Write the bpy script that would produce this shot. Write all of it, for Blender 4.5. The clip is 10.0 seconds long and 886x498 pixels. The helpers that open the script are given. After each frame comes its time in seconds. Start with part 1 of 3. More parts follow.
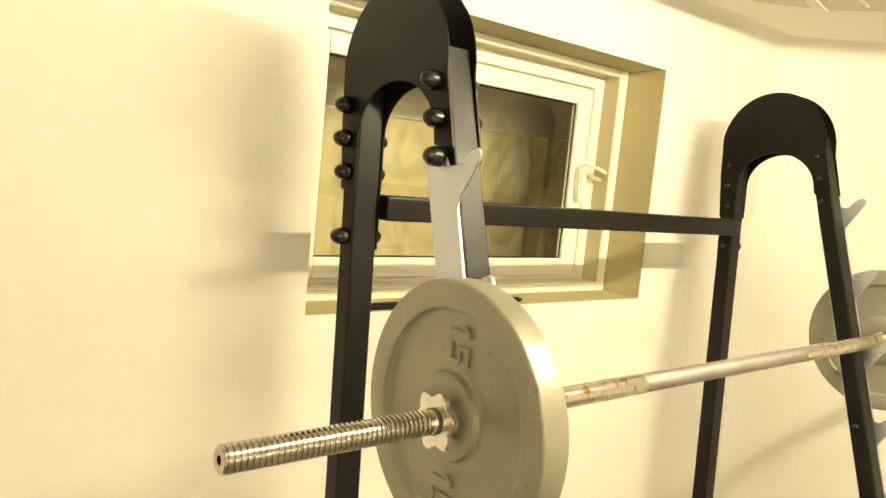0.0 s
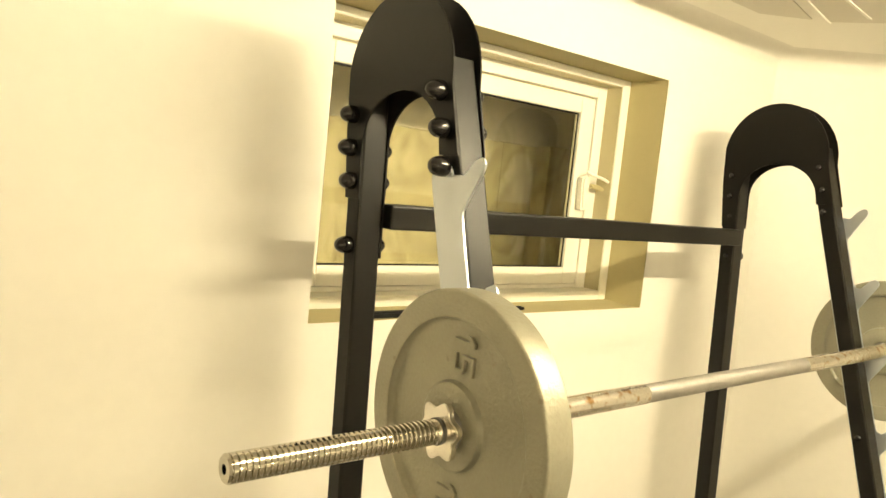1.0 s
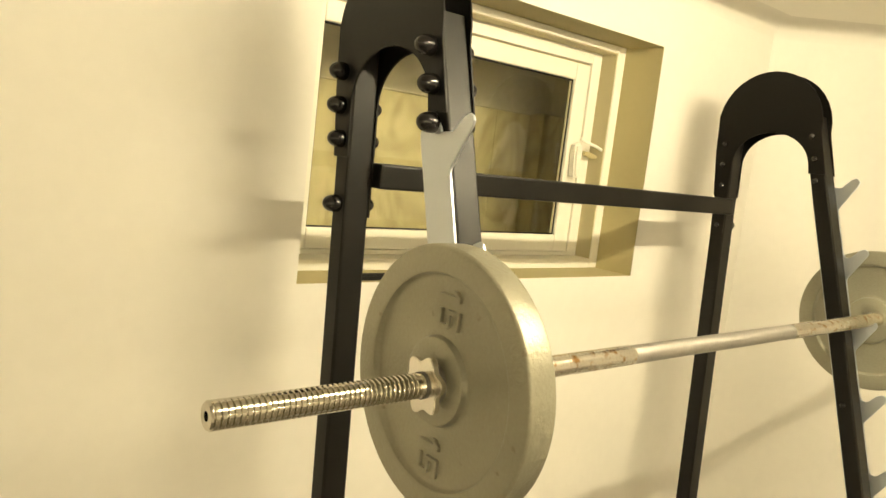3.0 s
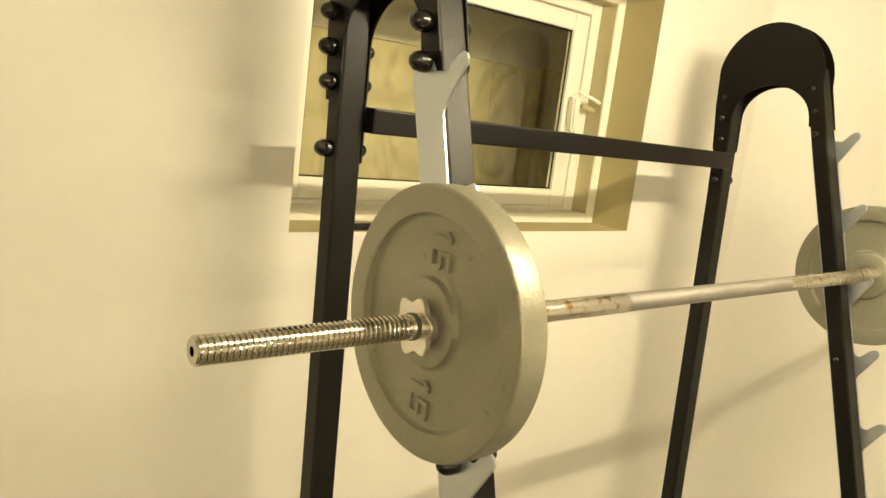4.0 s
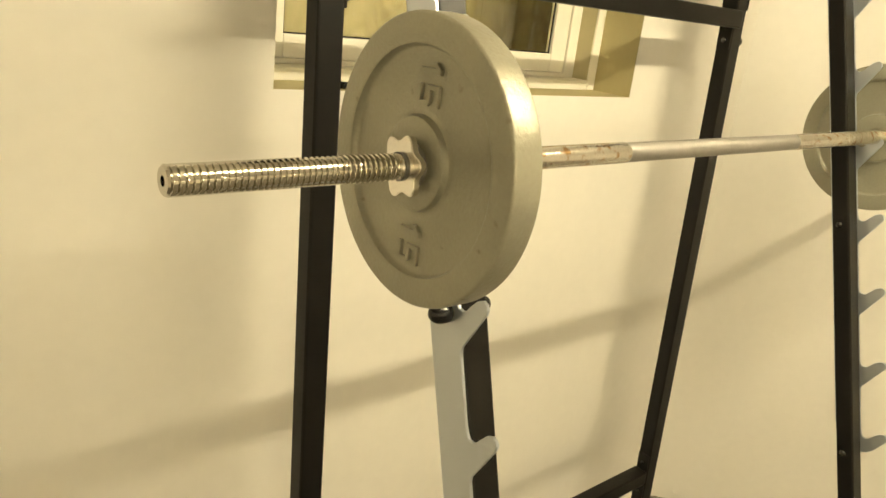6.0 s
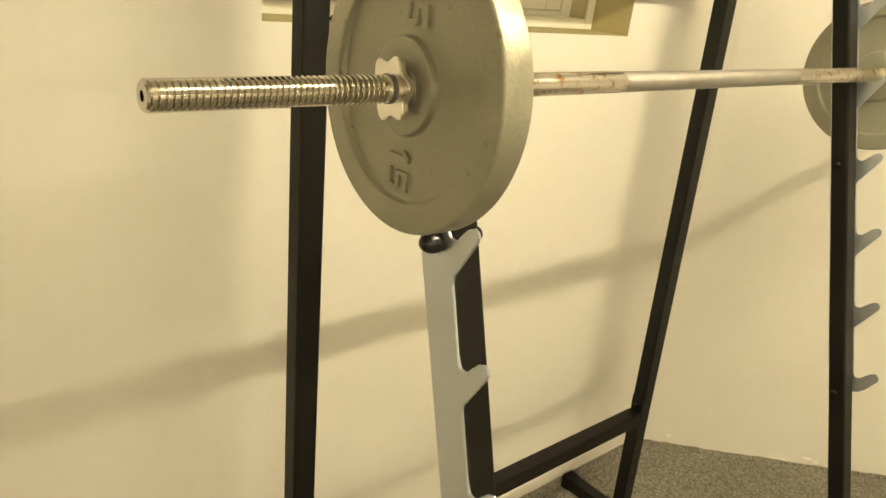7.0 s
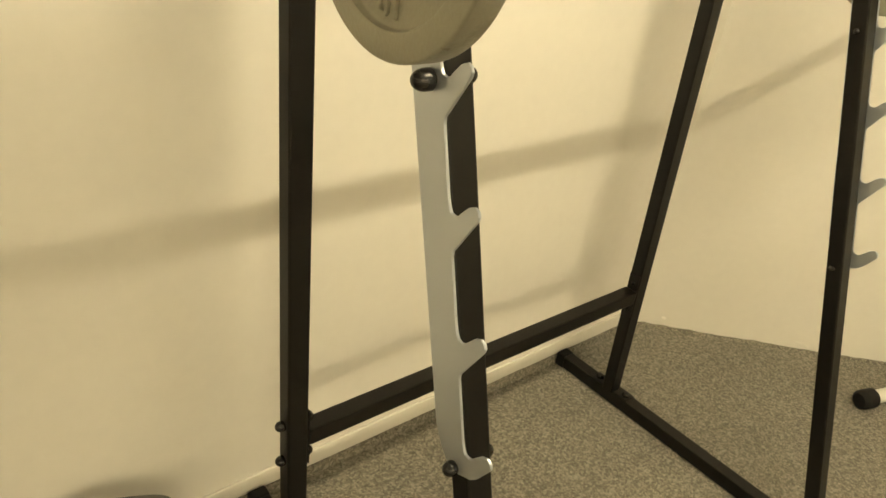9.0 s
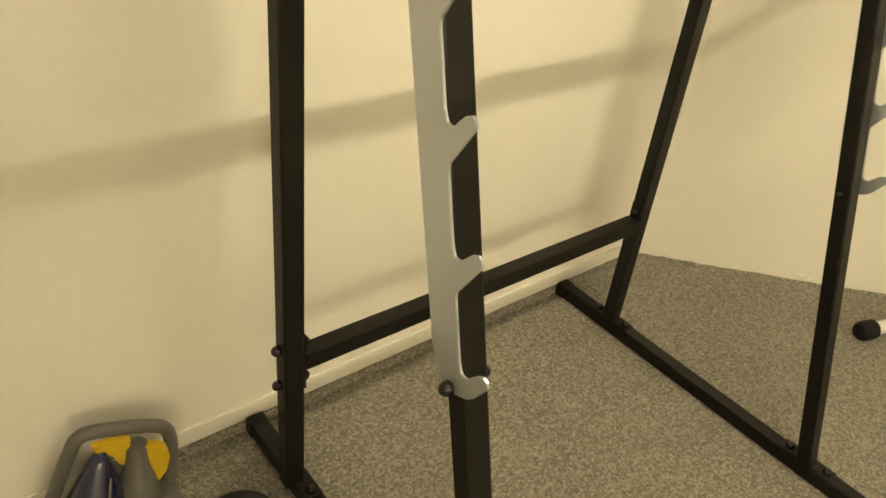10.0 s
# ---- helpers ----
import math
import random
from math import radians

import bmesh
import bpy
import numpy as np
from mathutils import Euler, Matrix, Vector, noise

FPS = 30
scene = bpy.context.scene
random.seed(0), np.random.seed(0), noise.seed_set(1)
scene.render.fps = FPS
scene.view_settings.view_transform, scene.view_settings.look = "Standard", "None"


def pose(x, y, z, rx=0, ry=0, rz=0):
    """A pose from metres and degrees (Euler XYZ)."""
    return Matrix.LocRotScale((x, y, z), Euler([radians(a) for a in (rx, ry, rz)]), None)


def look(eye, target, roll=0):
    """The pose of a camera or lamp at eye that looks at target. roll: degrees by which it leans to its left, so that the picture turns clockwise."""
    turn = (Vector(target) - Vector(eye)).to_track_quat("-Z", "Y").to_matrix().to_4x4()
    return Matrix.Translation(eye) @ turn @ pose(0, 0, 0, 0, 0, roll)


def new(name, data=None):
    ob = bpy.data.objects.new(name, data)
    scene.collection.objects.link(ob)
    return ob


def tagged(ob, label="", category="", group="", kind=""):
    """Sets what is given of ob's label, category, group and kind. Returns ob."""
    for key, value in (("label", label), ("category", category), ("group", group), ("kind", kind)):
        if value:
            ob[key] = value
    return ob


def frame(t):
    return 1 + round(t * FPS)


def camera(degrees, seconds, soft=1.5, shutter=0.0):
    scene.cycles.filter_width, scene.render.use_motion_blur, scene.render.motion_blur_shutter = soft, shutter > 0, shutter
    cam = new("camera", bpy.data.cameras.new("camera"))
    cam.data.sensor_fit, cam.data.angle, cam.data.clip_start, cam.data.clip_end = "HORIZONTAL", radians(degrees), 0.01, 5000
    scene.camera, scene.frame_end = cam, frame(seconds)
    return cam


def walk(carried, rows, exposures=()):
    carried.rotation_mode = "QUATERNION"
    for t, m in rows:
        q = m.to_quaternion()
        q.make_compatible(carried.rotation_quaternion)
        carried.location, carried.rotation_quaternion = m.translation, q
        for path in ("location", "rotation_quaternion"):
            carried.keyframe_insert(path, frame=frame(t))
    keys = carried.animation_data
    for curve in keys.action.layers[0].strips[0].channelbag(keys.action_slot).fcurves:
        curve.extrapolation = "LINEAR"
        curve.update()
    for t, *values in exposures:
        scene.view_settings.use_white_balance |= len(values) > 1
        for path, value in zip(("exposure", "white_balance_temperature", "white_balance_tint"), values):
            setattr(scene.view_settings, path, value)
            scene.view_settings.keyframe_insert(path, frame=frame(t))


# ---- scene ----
cam = camera(61.7, 10.0)
PATH = [
    (0, (-0.657, -0.437, 1.776), (0.617, 1.092, 1.575), 5.6),
    (0.5, (-0.659, -0.435, 1.775), (0.618, 1.092, 1.577), 5.7),
    (1, (-0.663, -0.435, 1.779), (0.61, 1.097, 1.597), 5.9),
    (1.5, (-0.668, -0.443, 1.786), (0.603, 1.093, 1.629), 6.1),
    (2, (-0.666, -0.448, 1.781), (0.609, 1.085, 1.619), 6.0),
    (2.5, (-0.659, -0.443, 1.77), (0.622, 1.08, 1.568), 6.3),
    (4, (-0.636, -0.44, 1.727), (0.652, 1.051, 1.384), 7.1),
    (4.5, (-0.626, -0.43, 1.713), (0.661, 1.045, 1.307), 7.1),
    (5, (-0.616, -0.425, 1.694), (0.666, 1.034, 1.218), 6.9),
    (5.5, (-0.608, -0.427, 1.675), (0.667, 1.012, 1.124), 6.9),
    (7, (-0.591, -0.439, 1.622), (0.664, 0.938, 0.895), 6.9),
    (7.5, (-0.586, -0.446, 1.605), (0.659, 0.908, 0.82), 7.3),
    (8, (-0.58, -0.456, 1.586), (0.648, 0.872, 0.733), 7.6),
    (8.5, (-0.577, -0.46, 1.569), (0.633, 0.842, 0.653), 7.8),
    (9, (-0.575, -0.46, 1.549), (0.619, 0.817, 0.577), 8.2),
    (9.5, (-0.566, -0.458, 1.532), (0.609, 0.788, 0.5), 8.2),
    (10, (-0.555, -0.455, 1.504), (0.595, 0.745, 0.393), 8.7),
]
EXPOSURES = [(0.0, 0.32), (1.2, 0.28), (2.5, 0.09), (4.0, -0.03), (5.5, -0.03), (8.0, -0.06), (10.0, -0.09)]
walk(cam, [(t, look(eye, target, roll)) for t, eye, target, roll in PATH], EXPOSURES)

# ---- world and light ----
world = bpy.data.worlds.new("world")
scene.world = world
world.use_nodes = True
world.node_tree.nodes["Background"].inputs[0].default_value = (0.010, 0.011, 0.014, 1)   # night outside the basement
world.node_tree.nodes["Background"].inputs[1].default_value = 1.0

LAMP_COLOUR = (1.0, 0.86, 0.56)
LAMP_POWER = 288.0          # slim tube over the rack
ROOM_LAMP_POWER = 165.0     # tubes further back in the room


# ---- materials ----
def material(name, colour, rough=0.5, metal=0.0, vary=0.12, scale=8.0, bump=0.0, bump_scale=60.0, stain=None, stain_at=0.6, coat=0.0, rough_vary=0.1):
    """Plain surface with variation at two scales: broad patches and fine grain."""
    m = bpy.data.materials.new(name)
    m.use_nodes = True
    nt = m.node_tree
    b = nt.nodes["Principled BSDF"]
    coord = nt.nodes.new("ShaderNodeTexCoord")
    big = nt.nodes.new("ShaderNodeTexNoise")
    big.inputs["Scale"].default_value, big.inputs["Detail"].default_value = scale, 5
    fine = nt.nodes.new("ShaderNodeTexNoise")
    fine.inputs["Scale"].default_value, fine.inputs["Detail"].default_value = bump_scale, 6
    for n in (big, fine):
        nt.links.new(coord.outputs["Object"], n.inputs["Vector"])
    ramp = nt.nodes.new("ShaderNodeValToRGB")
    lo = [c * (1 - vary) for c in colour]
    hi = [min(1.0, c * (1 + vary)) for c in colour]
    ramp.color_ramp.elements[0].position, ramp.color_ramp.elements[1].position = 0.3, 0.7
    ramp.color_ramp.elements[0].color, ramp.color_ramp.elements[1].color = (*lo, 1), (*hi, 1)
    mixn = nt.nodes.new("ShaderNodeMix")
    mixn.data_type = "FLOAT"
    mixn.inputs[0].default_value = 0.4
    nt.links.new(big.outputs["Fac"], mixn.inputs[2])
    nt.links.new(fine.outputs["Fac"], mixn.inputs[3])
    nt.links.new(mixn.outputs[0], ramp.inputs["Fac"])
    out = ramp.outputs["Color"]
    if stain:
        spot = nt.nodes.new("ShaderNodeTexNoise")
        spot.inputs["Scale"].default_value, spot.inputs["Detail"].default_value = scale * 3.1, 8
        nt.links.new(coord.outputs["Object"], spot.inputs["Vector"])
        step = nt.nodes.new("ShaderNodeMapRange")
        step.inputs[1].default_value, step.inputs[2].default_value = stain_at, stain_at + 0.12
        nt.links.new(spot.outputs["Fac"], step.inputs[0])
        mixc = nt.nodes.new("ShaderNodeMix")
        mixc.data_type = "RGBA"
        mixc.inputs[7].default_value = (*stain, 1)
        nt.links.new(step.outputs[0], mixc.inputs[0])
        nt.links.new(out, mixc.inputs[6])
        out = mixc.outputs[2]
    nt.links.new(out, b.inputs["Base Color"])
    rr = nt.nodes.new("ShaderNodeMapRange")
    rr.inputs[3].default_value, rr.inputs[4].default_value = max(0.02, rough - rough_vary), min(1, rough + rough_vary)
    nt.links.new(big.outputs["Fac"], rr.inputs[0])
    nt.links.new(rr.outputs[0], b.inputs["Roughness"])
    b.inputs["Metallic"].default_value = metal
    b.inputs["Coat Weight"].default_value = coat
    if bump:
        bp = nt.nodes.new("ShaderNodeBump")
        bp.inputs["Strength"].default_value, bp.inputs["Distance"].default_value = bump, 0.002
        nt.links.new(fine.outputs["Fac"], bp.inputs["Height"])
        nt.links.new(bp.outputs[0], b.inputs["Normal"])
    return m


def glowing(name, colour, power):
    m = bpy.data.materials.new(name)
    m.use_nodes = True
    b = m.node_tree.nodes["Principled BSDF"]
    b.inputs["Base Color"].default_value = (0.8, 0.8, 0.78, 1)
    b.inputs["Emission Color"].default_value = (*colour, 1)
    b.inputs["Emission Strength"].default_value = power
    return m


def carpet_material():
    """Grey-beige loop carpet: salt and pepper tufts, worn patches, rough relief."""
    m = bpy.data.materials.new("carpet")
    m.use_nodes = True
    nt = m.node_tree
    b = nt.nodes["Principled BSDF"]
    coord = nt.nodes.new("ShaderNodeTexCoord")
    warp = nt.nodes.new("ShaderNodeTexNoise")
    warp.inputs["Scale"].default_value = 70
    nt.links.new(coord.outputs["Object"], warp.inputs["Vector"])
    mixv = nt.nodes.new("ShaderNodeMix")
    mixv.data_type = "VECTOR"
    mixv.inputs[0].default_value = 0.012
    nt.links.new(coord.outputs["Object"], mixv.inputs[4])
    nt.links.new(warp.outputs["Color"], mixv.inputs[5])
    tuft = nt.nodes.new("ShaderNodeTexVoronoi")
    tuft.inputs["Scale"].default_value = 165
    nt.links.new(mixv.outputs[1], tuft.inputs["Vector"])
    fleck = nt.nodes.new("ShaderNodeTexNoise")
    fleck.inputs["Scale"].default_value, fleck.inputs["Detail"].default_value, fleck.inputs["Roughness"].default_value = 95, 7, 0.80
    patch = nt.nodes.new("ShaderNodeTexNoise")
    patch.inputs["Scale"].default_value, patch.inputs["Detail"].default_value = 4, 4
    for n in (fleck, patch):
        nt.links.new(coord.outputs["Object"], n.inputs["Vector"])
    ramp = nt.nodes.new("ShaderNodeValToRGB")
    els = ramp.color_ramp.elements
    els[0].position, els[0].color = 0.30, (0.125, 0.114, 0.090, 1)
    els[1].position, els[1].color = 0.72, (0.390, 0.356, 0.284, 1)
    mid = els.new(0.48)
    mid.color = (0.205, 0.187, 0.148, 1)
    add = nt.nodes.new("ShaderNodeMath")
    add.operation = "MULTIPLY_ADD"
    add.inputs[1].default_value = 0.35
    sep = nt.nodes.new("ShaderNodeSeparateColor")
    nt.links.new(tuft.outputs["Color"], sep.inputs[0])
    nt.links.new(sep.outputs[0], add.inputs[0])
    sub = nt.nodes.new("ShaderNodeMath")
    sub.operation = "SUBTRACT"
    sub.inputs[1].default_value = 0.17
    nt.links.new(fleck.outputs["Fac"], sub.inputs[0])
    nt.links.new(sub.outputs[0], add.inputs[2])
    nt.links.new(add.outputs[0], ramp.inputs["Fac"])
    tone = nt.nodes.new("ShaderNodeMapRange")
    tone.inputs[3].default_value, tone.inputs[4].default_value = 0.82, 1.15
    nt.links.new(patch.outputs["Fac"], tone.inputs[0])
    mul = nt.nodes.new("ShaderNodeVectorMath")
    mul.operation = "SCALE"
    nt.links.new(ramp.outputs["Color"], mul.inputs[0])
    nt.links.new(tone.outputs[0], mul.inputs["Scale"])
    nt.links.new(mul.outputs[0], b.inputs["Base Color"])
    b.inputs["Roughness"].default_value = 0.95
    b.inputs["Sheen Weight"].default_value = 0.15
    bp = nt.nodes.new("ShaderNodeBump")
    bp.inputs["Strength"].default_value, bp.inputs["Distance"].default_value = 0.9, 0.006
    nt.links.new(add.outputs[0], bp.inputs["Height"])
    nt.links.new(bp.outputs[0], b.inputs["Normal"])
    return m


def wood_material(name, dark, light, scale=1.0):
    """Board with wavy grain and a few knots."""
    m = bpy.data.materials.new(name)
    m.use_nodes = True
    nt = m.node_tree
    b = nt.nodes["Principled BSDF"]
    coord = nt.nodes.new("ShaderNodeTexCoord")
    mapn = nt.nodes.new("ShaderNodeMapping")
    mapn.inputs["Scale"].default_value = (3.4 * scale, 3.4 * scale, 2.2 * scale)
    nt.links.new(coord.outputs["Object"], mapn.inputs[0])
    wave = nt.nodes.new("ShaderNodeTexNoise")
    wave.inputs["Scale"].default_value, wave.inputs["Detail"].default_value, wave.inputs["Distortion"].default_value = 2.2, 6, 1.8
    nt.links.new(mapn.outputs[0], wave.inputs["Vector"])
    ramp = nt.nodes.new("ShaderNodeValToRGB")
    ramp.color_ramp.elements[0].position, ramp.color_ramp.elements[0].color = 0.32, (*dark, 1)
    ramp.color_ramp.elements[1].position, ramp.color_ramp.elements[1].color = 0.58, (*light, 1)
    nt.links.new(wave.outputs["Fac"], ramp.inputs["Fac"])
    nt.links.new(ramp.outputs["Color"], b.inputs["Base Color"])
    b.inputs["Roughness"].default_value = 0.8
    return m


def knurl_material():
    """Steel with fine diamond knurling."""
    m = material("knurled_steel", (0.42, 0.40, 0.37), 0.42, 0.9, 0.15, 20, 0.0)
    nt = m.node_tree
    coord = nt.nodes.new("ShaderNodeTexCoord")
    mapn = nt.nodes.new("ShaderNodeMapping")
    mapn.inputs["Rotation"].default_value = (0.6, 0.6, 0.6)
    nt.links.new(coord.outputs["Object"], mapn.inputs[0])
    vor = nt.nodes.new("ShaderNodeTexVoronoi")
    vor.inputs["Scale"].default_value, vor.inputs["Randomness"].default_value = 700, 0.2
    nt.links.new(mapn.outputs[0], vor.inputs["Vector"])
    bp = nt.nodes.new("ShaderNodeBump")
    bp.inputs["Strength"].default_value, bp.inputs["Distance"].default_value = 0.6, 0.001
    nt.links.new(vor.outputs["Distance"], bp.inputs["Height"])
    nt.links.new(bp.outputs[0], nt.nodes["Principled BSDF"].inputs["Normal"])
    return m


def glass_material():
    m = bpy.data.materials.new("window_glass")
    m.use_nodes = True
    b = m.node_tree.nodes["Principled BSDF"]
    b.inputs["Base Color"].default_value = (0.93, 0.95, 0.94, 1)
    b.inputs["Roughness"].default_value = 0.01
    b.inputs["Transmission Weight"].default_value = 1.0
    b.inputs["IOR"].default_value = 1.45
    return m


M_WALL = material("cream_wall_paint", (0.775, 0.745, 0.675), 0.6, 0, 0.03, 2.2, 0.10, 35)
M_CEIL = material("ceiling_paint", (0.90, 0.87, 0.79), 0.7, 0, 0.02, 2.0, 0.12, 50)
M_PANEL = material("ceiling_panel_plastic", (0.70, 0.655, 0.56), 0.5, 0, 0.03, 3.0)
M_WHITE = material("white_window_vinyl", (0.84, 0.81, 0.70), 0.35, 0, 0.02, 4.0)
# Yellowish cream reveal paint with its shade mixed into the colour; latch keeper reuses it.
M_REVEAL = material("shade_toned_reveal_paint", (0.47, 0.41, 0.215), 0.7, 0, 0.03, 4.0, 0.1, 60)
# White vinyl as it looks in shade; the darkening is in the colour.
M_RECESS = material("shade_toned_vinyl", (0.50, 0.445, 0.27), 0.6, 0, 0.03, 4.0)
M_CARPET = carpet_material()
M_BLACK = material("satin_black_powder_coat", (0.0030, 0.0024, 0.0016), 0.41, 0, 0.15, 12, 0.08, 900, rough_vary=0.04)
M_BLACK.node_tree.nodes["Principled BSDF"].inputs["Specular IOR Level"].default_value = 0.27
M_RUBBER = material("black_rubber", (0.006, 0.0055, 0.005), 0.6, 0, 0.2, 20, 0.15, 300)
M_RUBBER.node_tree.nodes["Principled BSDF"].inputs["Specular IOR Level"].default_value = 0.25
M_CAPNUT = material("glossy_black_plastic", (0.008, 0.007, 0.007), 0.16, 0, 0.1, 30, 0, rough_vary=0.04)
M_SILVER = material("zinc_plated_steel", (0.62, 0.66, 0.72), 0.34, 0.9, 0.03, 9, 0.06, 1200, rough_vary=0.05)
M_CHROME = material("chromed_steel", (0.60, 0.57, 0.50), 0.09, 1.0, 0.12, 25, 0.03, 300, rough_vary=0.04)
M_RUST = material("rust_specked_chrome", (0.72, 0.68, 0.60), 0.24, 0.95, 0.12, 22, 0.15, 250, stain=(0.42, 0.24, 0.09), stain_at=0.55)
M_STAR = material("pale_polished_zinc", (0.86, 0.83, 0.77), 0.22, 1.0, 0.04, 20, 0.03, 300)
M_KNURL = knurl_material()
M_PLATE = material("grey_hammered_enamel", (0.340, 0.325, 0.250), 0.35, 0.45, 0.08, 14, 0.45, 190, stain=(0.17, 0.14, 0.10), stain_at=0.68, rough_vary=0.08)
M_GLASS = glass_material()
M_BOARD = wood_material("weathered_plywood", (0.34, 0.285, 0.125), (0.50, 0.43, 0.21))
M_DARKWOOD = wood_material("dark_damp_wood", (0.27, 0.225, 0.115), (0.42, 0.355, 0.185))
M_GALV = material("grey_galvanised_sheet", (0.50, 0.445, 0.28), 0.55, 0.0, 0.25, 6, 0.1, 40)
M_GREYPLASTIC = material("grey_plastic", (0.10, 0.095, 0.082), 0.42, 0, 0.06, 15, 0.05, 400)
M_YELLOW = material("yellow_plastic", (0.50, 0.33, 0.012), 0.38, 0, 0.05, 12)
M_NAVY = material("navy_gloss_plastic", (0.012, 0.012, 0.045), 0.16, 0, 0.1, 12, coat=0.4)
M_WHITETUBE = material("white_painted_tube", (0.80, 0.78, 0.72), 0.35, 0, 0.03, 10)
M_LAMP = glowing("lit_fluorescent_tube", LAMP_COLOUR, LAMP_POWER)
M_ROOM_LAMP = glowing("lit_room_tube", LAMP_COLOUR, ROOM_LAMP_POWER)


# ---- building helpers ----
def part(name, bm, mat, parent=None, label="", smooth=False):
    bmesh.ops.recalc_face_normals(bm, faces=bm.faces)
    me = bpy.data.meshes.new(name)
    bm.to_mesh(me)
    bm.free()
    me.materials.append(mat)
    if smooth:
        for p in me.polygons:
            p.use_smooth = True
        me.set_sharp_from_angle(angle=radians(38))
    ob = new(name, me)
    ob.parent = parent
    if label:
        tagged(ob, label)
    return ob


def thing(name, label, category, group="", place=(0, 0, 0)):
    ob = new(name)
    ob.location = place
    ob.empty_display_size = 0.1
    return tagged(ob, label, category, group)


def box(bm, lo, hi, bevel=0.0):
    m = Matrix.LocRotScale([(a + b) / 2 for a, b in zip(lo, hi)], None, [b - a for a, b in zip(lo, hi)])
    made = bmesh.ops.create_cube(bm, size=1, matrix=m)["verts"]
    if bevel:
        es = {e for v in made for e in v.link_edges}
        bmesh.ops.bevel(bm, geom=list(es), offset=bevel, segments=2, affect="EDGES", profile=0.6)
    return bm


def boxes(*rows, bevel=0.0):
    bm = bmesh.new()
    for lo, hi in rows:
        box(bm, lo, hi, bevel)
    return bm


def slab(points, axis, a, b, bevel=0.0):
    """A flat outline given in the plane across an axis, thickened from a to b along it."""
    bm = bmesh.new()

    def put(p, d):
        return {"x": (d, p[0], p[1]), "y": (p[0], d, p[1]), "z": (p[0], p[1], d)}[axis]
    bottom = [bm.verts.new(put(p, a)) for p in points]
    f = bm.faces.new(bottom)
    ex = bmesh.ops.extrude_face_region(bm, geom=[f])
    vs = [v for v in ex["geom"] if isinstance(v, bmesh.types.BMVert)]
    off = Vector(put((0, 0), b - a))
    bmesh.ops.translate(bm, verts=vs, vec=off)
    if bevel:
        caps = [fc for fc in bm.faces if len(fc.verts) == len(points)]
        es = list({e for fc in caps for e in fc.edges})
        bmesh.ops.bevel(bm, geom=es, offset=bevel, segments=2, affect="EDGES")
    return bm


def lathe(profile, seg=48, start=None, direction=(1, 0, 0)):
    """Turn (distance along the axis, radius) pairs round an axis."""
    bm = bmesh.new()
    q = Vector((1, 0, 0)).rotation_difference(Vector(direction).normalized()).to_matrix()
    o = Vector(start or (0, 0, 0))
    rings = []
    for d, r in profile:
        if r < 1e-6:
            rings.append([bm.verts.new(o + q @ Vector((d, 0, 0)))])
        else:
            rings.append([bm.verts.new(o + q @ Vector((d, r * math.cos(2 * math.pi * i / seg), r * math.sin(2 * math.pi * i / seg)))) for i in range(seg)])
    for a, b in zip(rings, rings[1:]):
        for i in range(seg):
            j = (i + 1) % seg
            if len(a) == 1 and len(b) > 1:
                bm.faces.new((a[0], b[i], b[j]))
            elif len(b) == 1 and len(a) > 1:
                bm.faces.new((a[i], a[j], b[0]))
            elif len(a) > 1:
                bm.faces.new((a[i], a[j], b[j], b[i]))
    return bm


def sweep(points, radius, seg=14, closed=False):
    """A round tube along a line of points."""
    bm = bmesh.new()
    pts = [Vector(p) for p in points]
    n = len(pts)
    rings = []
    up = Vector((0.13, 0.31, 0.94)).normalized()
    for i, p in enumerate(pts):
        a = pts[(i - 1) % n] if closed or i else p
        b = pts[(i + 1) % n] if closed or i < n - 1 else p
        t = (b - a).normalized()
        s = t.cross(up).normalized()
        w = s.cross(t)
        rings.append([bm.verts.new(p + radius * (math.cos(k * 2 * math.pi / seg) * s + math.sin(k * 2 * math.pi / seg) * w)) for k in range(seg)])
    pairs = list(zip(rings, rings[1:])) + ([(rings[-1], rings[0])] if closed else [])
    for a, b in pairs:
        for k in range(seg):
            j = (k + 1) % seg
            bm.faces.new((a[k], a[j], b[j], b[k]))
    if not closed:
        bm.faces.new(rings[0])
        bm.faces.new(rings[-1])
    return bm


def smooth_line(points, per=8, closed=False):
    """Catmull-Rom through the points."""
    pts = [Vector(p) for p in points]
    n = len(pts)
    out = []
    for i in range(n if closed else n - 1):
        p0 = pts[(i - 1) % n] if closed or i else pts[0]
        p1, p2 = pts[i], pts[(i + 1) % n]
        p3 = pts[(i + 2) % n] if closed or i + 2 < n else pts[-1]
        for k in range(per):
            t = k / per
            out.append(0.5 * ((2 * p1) + (p2 - p0) * t + (2 * p0 - 5 * p1 + 4 * p2 - p3) * t * t + (3 * p1 - p0 - 3 * p2 + p3) * t ** 3))
    if not closed:
        out.append(pts[-1])
    return out


# ---- the room ----
WALL_Y = 0.782          # face of the window wall
CORNER_X = 1.645        # where the 45 degree wall meets it
CEIL = 2.300
WIN = (0.036, 1.080, 1.485, 2.112)   # opening: x0, x1, z0, z1
COVE = 0.060


def structure(name, bm, mat, label, category, smooth=False):
    return tagged(part(name, bm, mat, None, "", smooth), label, category, kind="structure")


structure("floor", boxes(((-3.1, -6.5, -0.1), (4.0, 1.6, 0.0))), M_CARPET, "grey-beige speckled loop carpet over the whole floor", "floor")
structure("ceiling", boxes(((-3.1, -6.5, CEIL), (4.0, 1.4, CEIL + 0.12))), M_CEIL, "cream painted ceiling, plain and smooth", "ceiling")


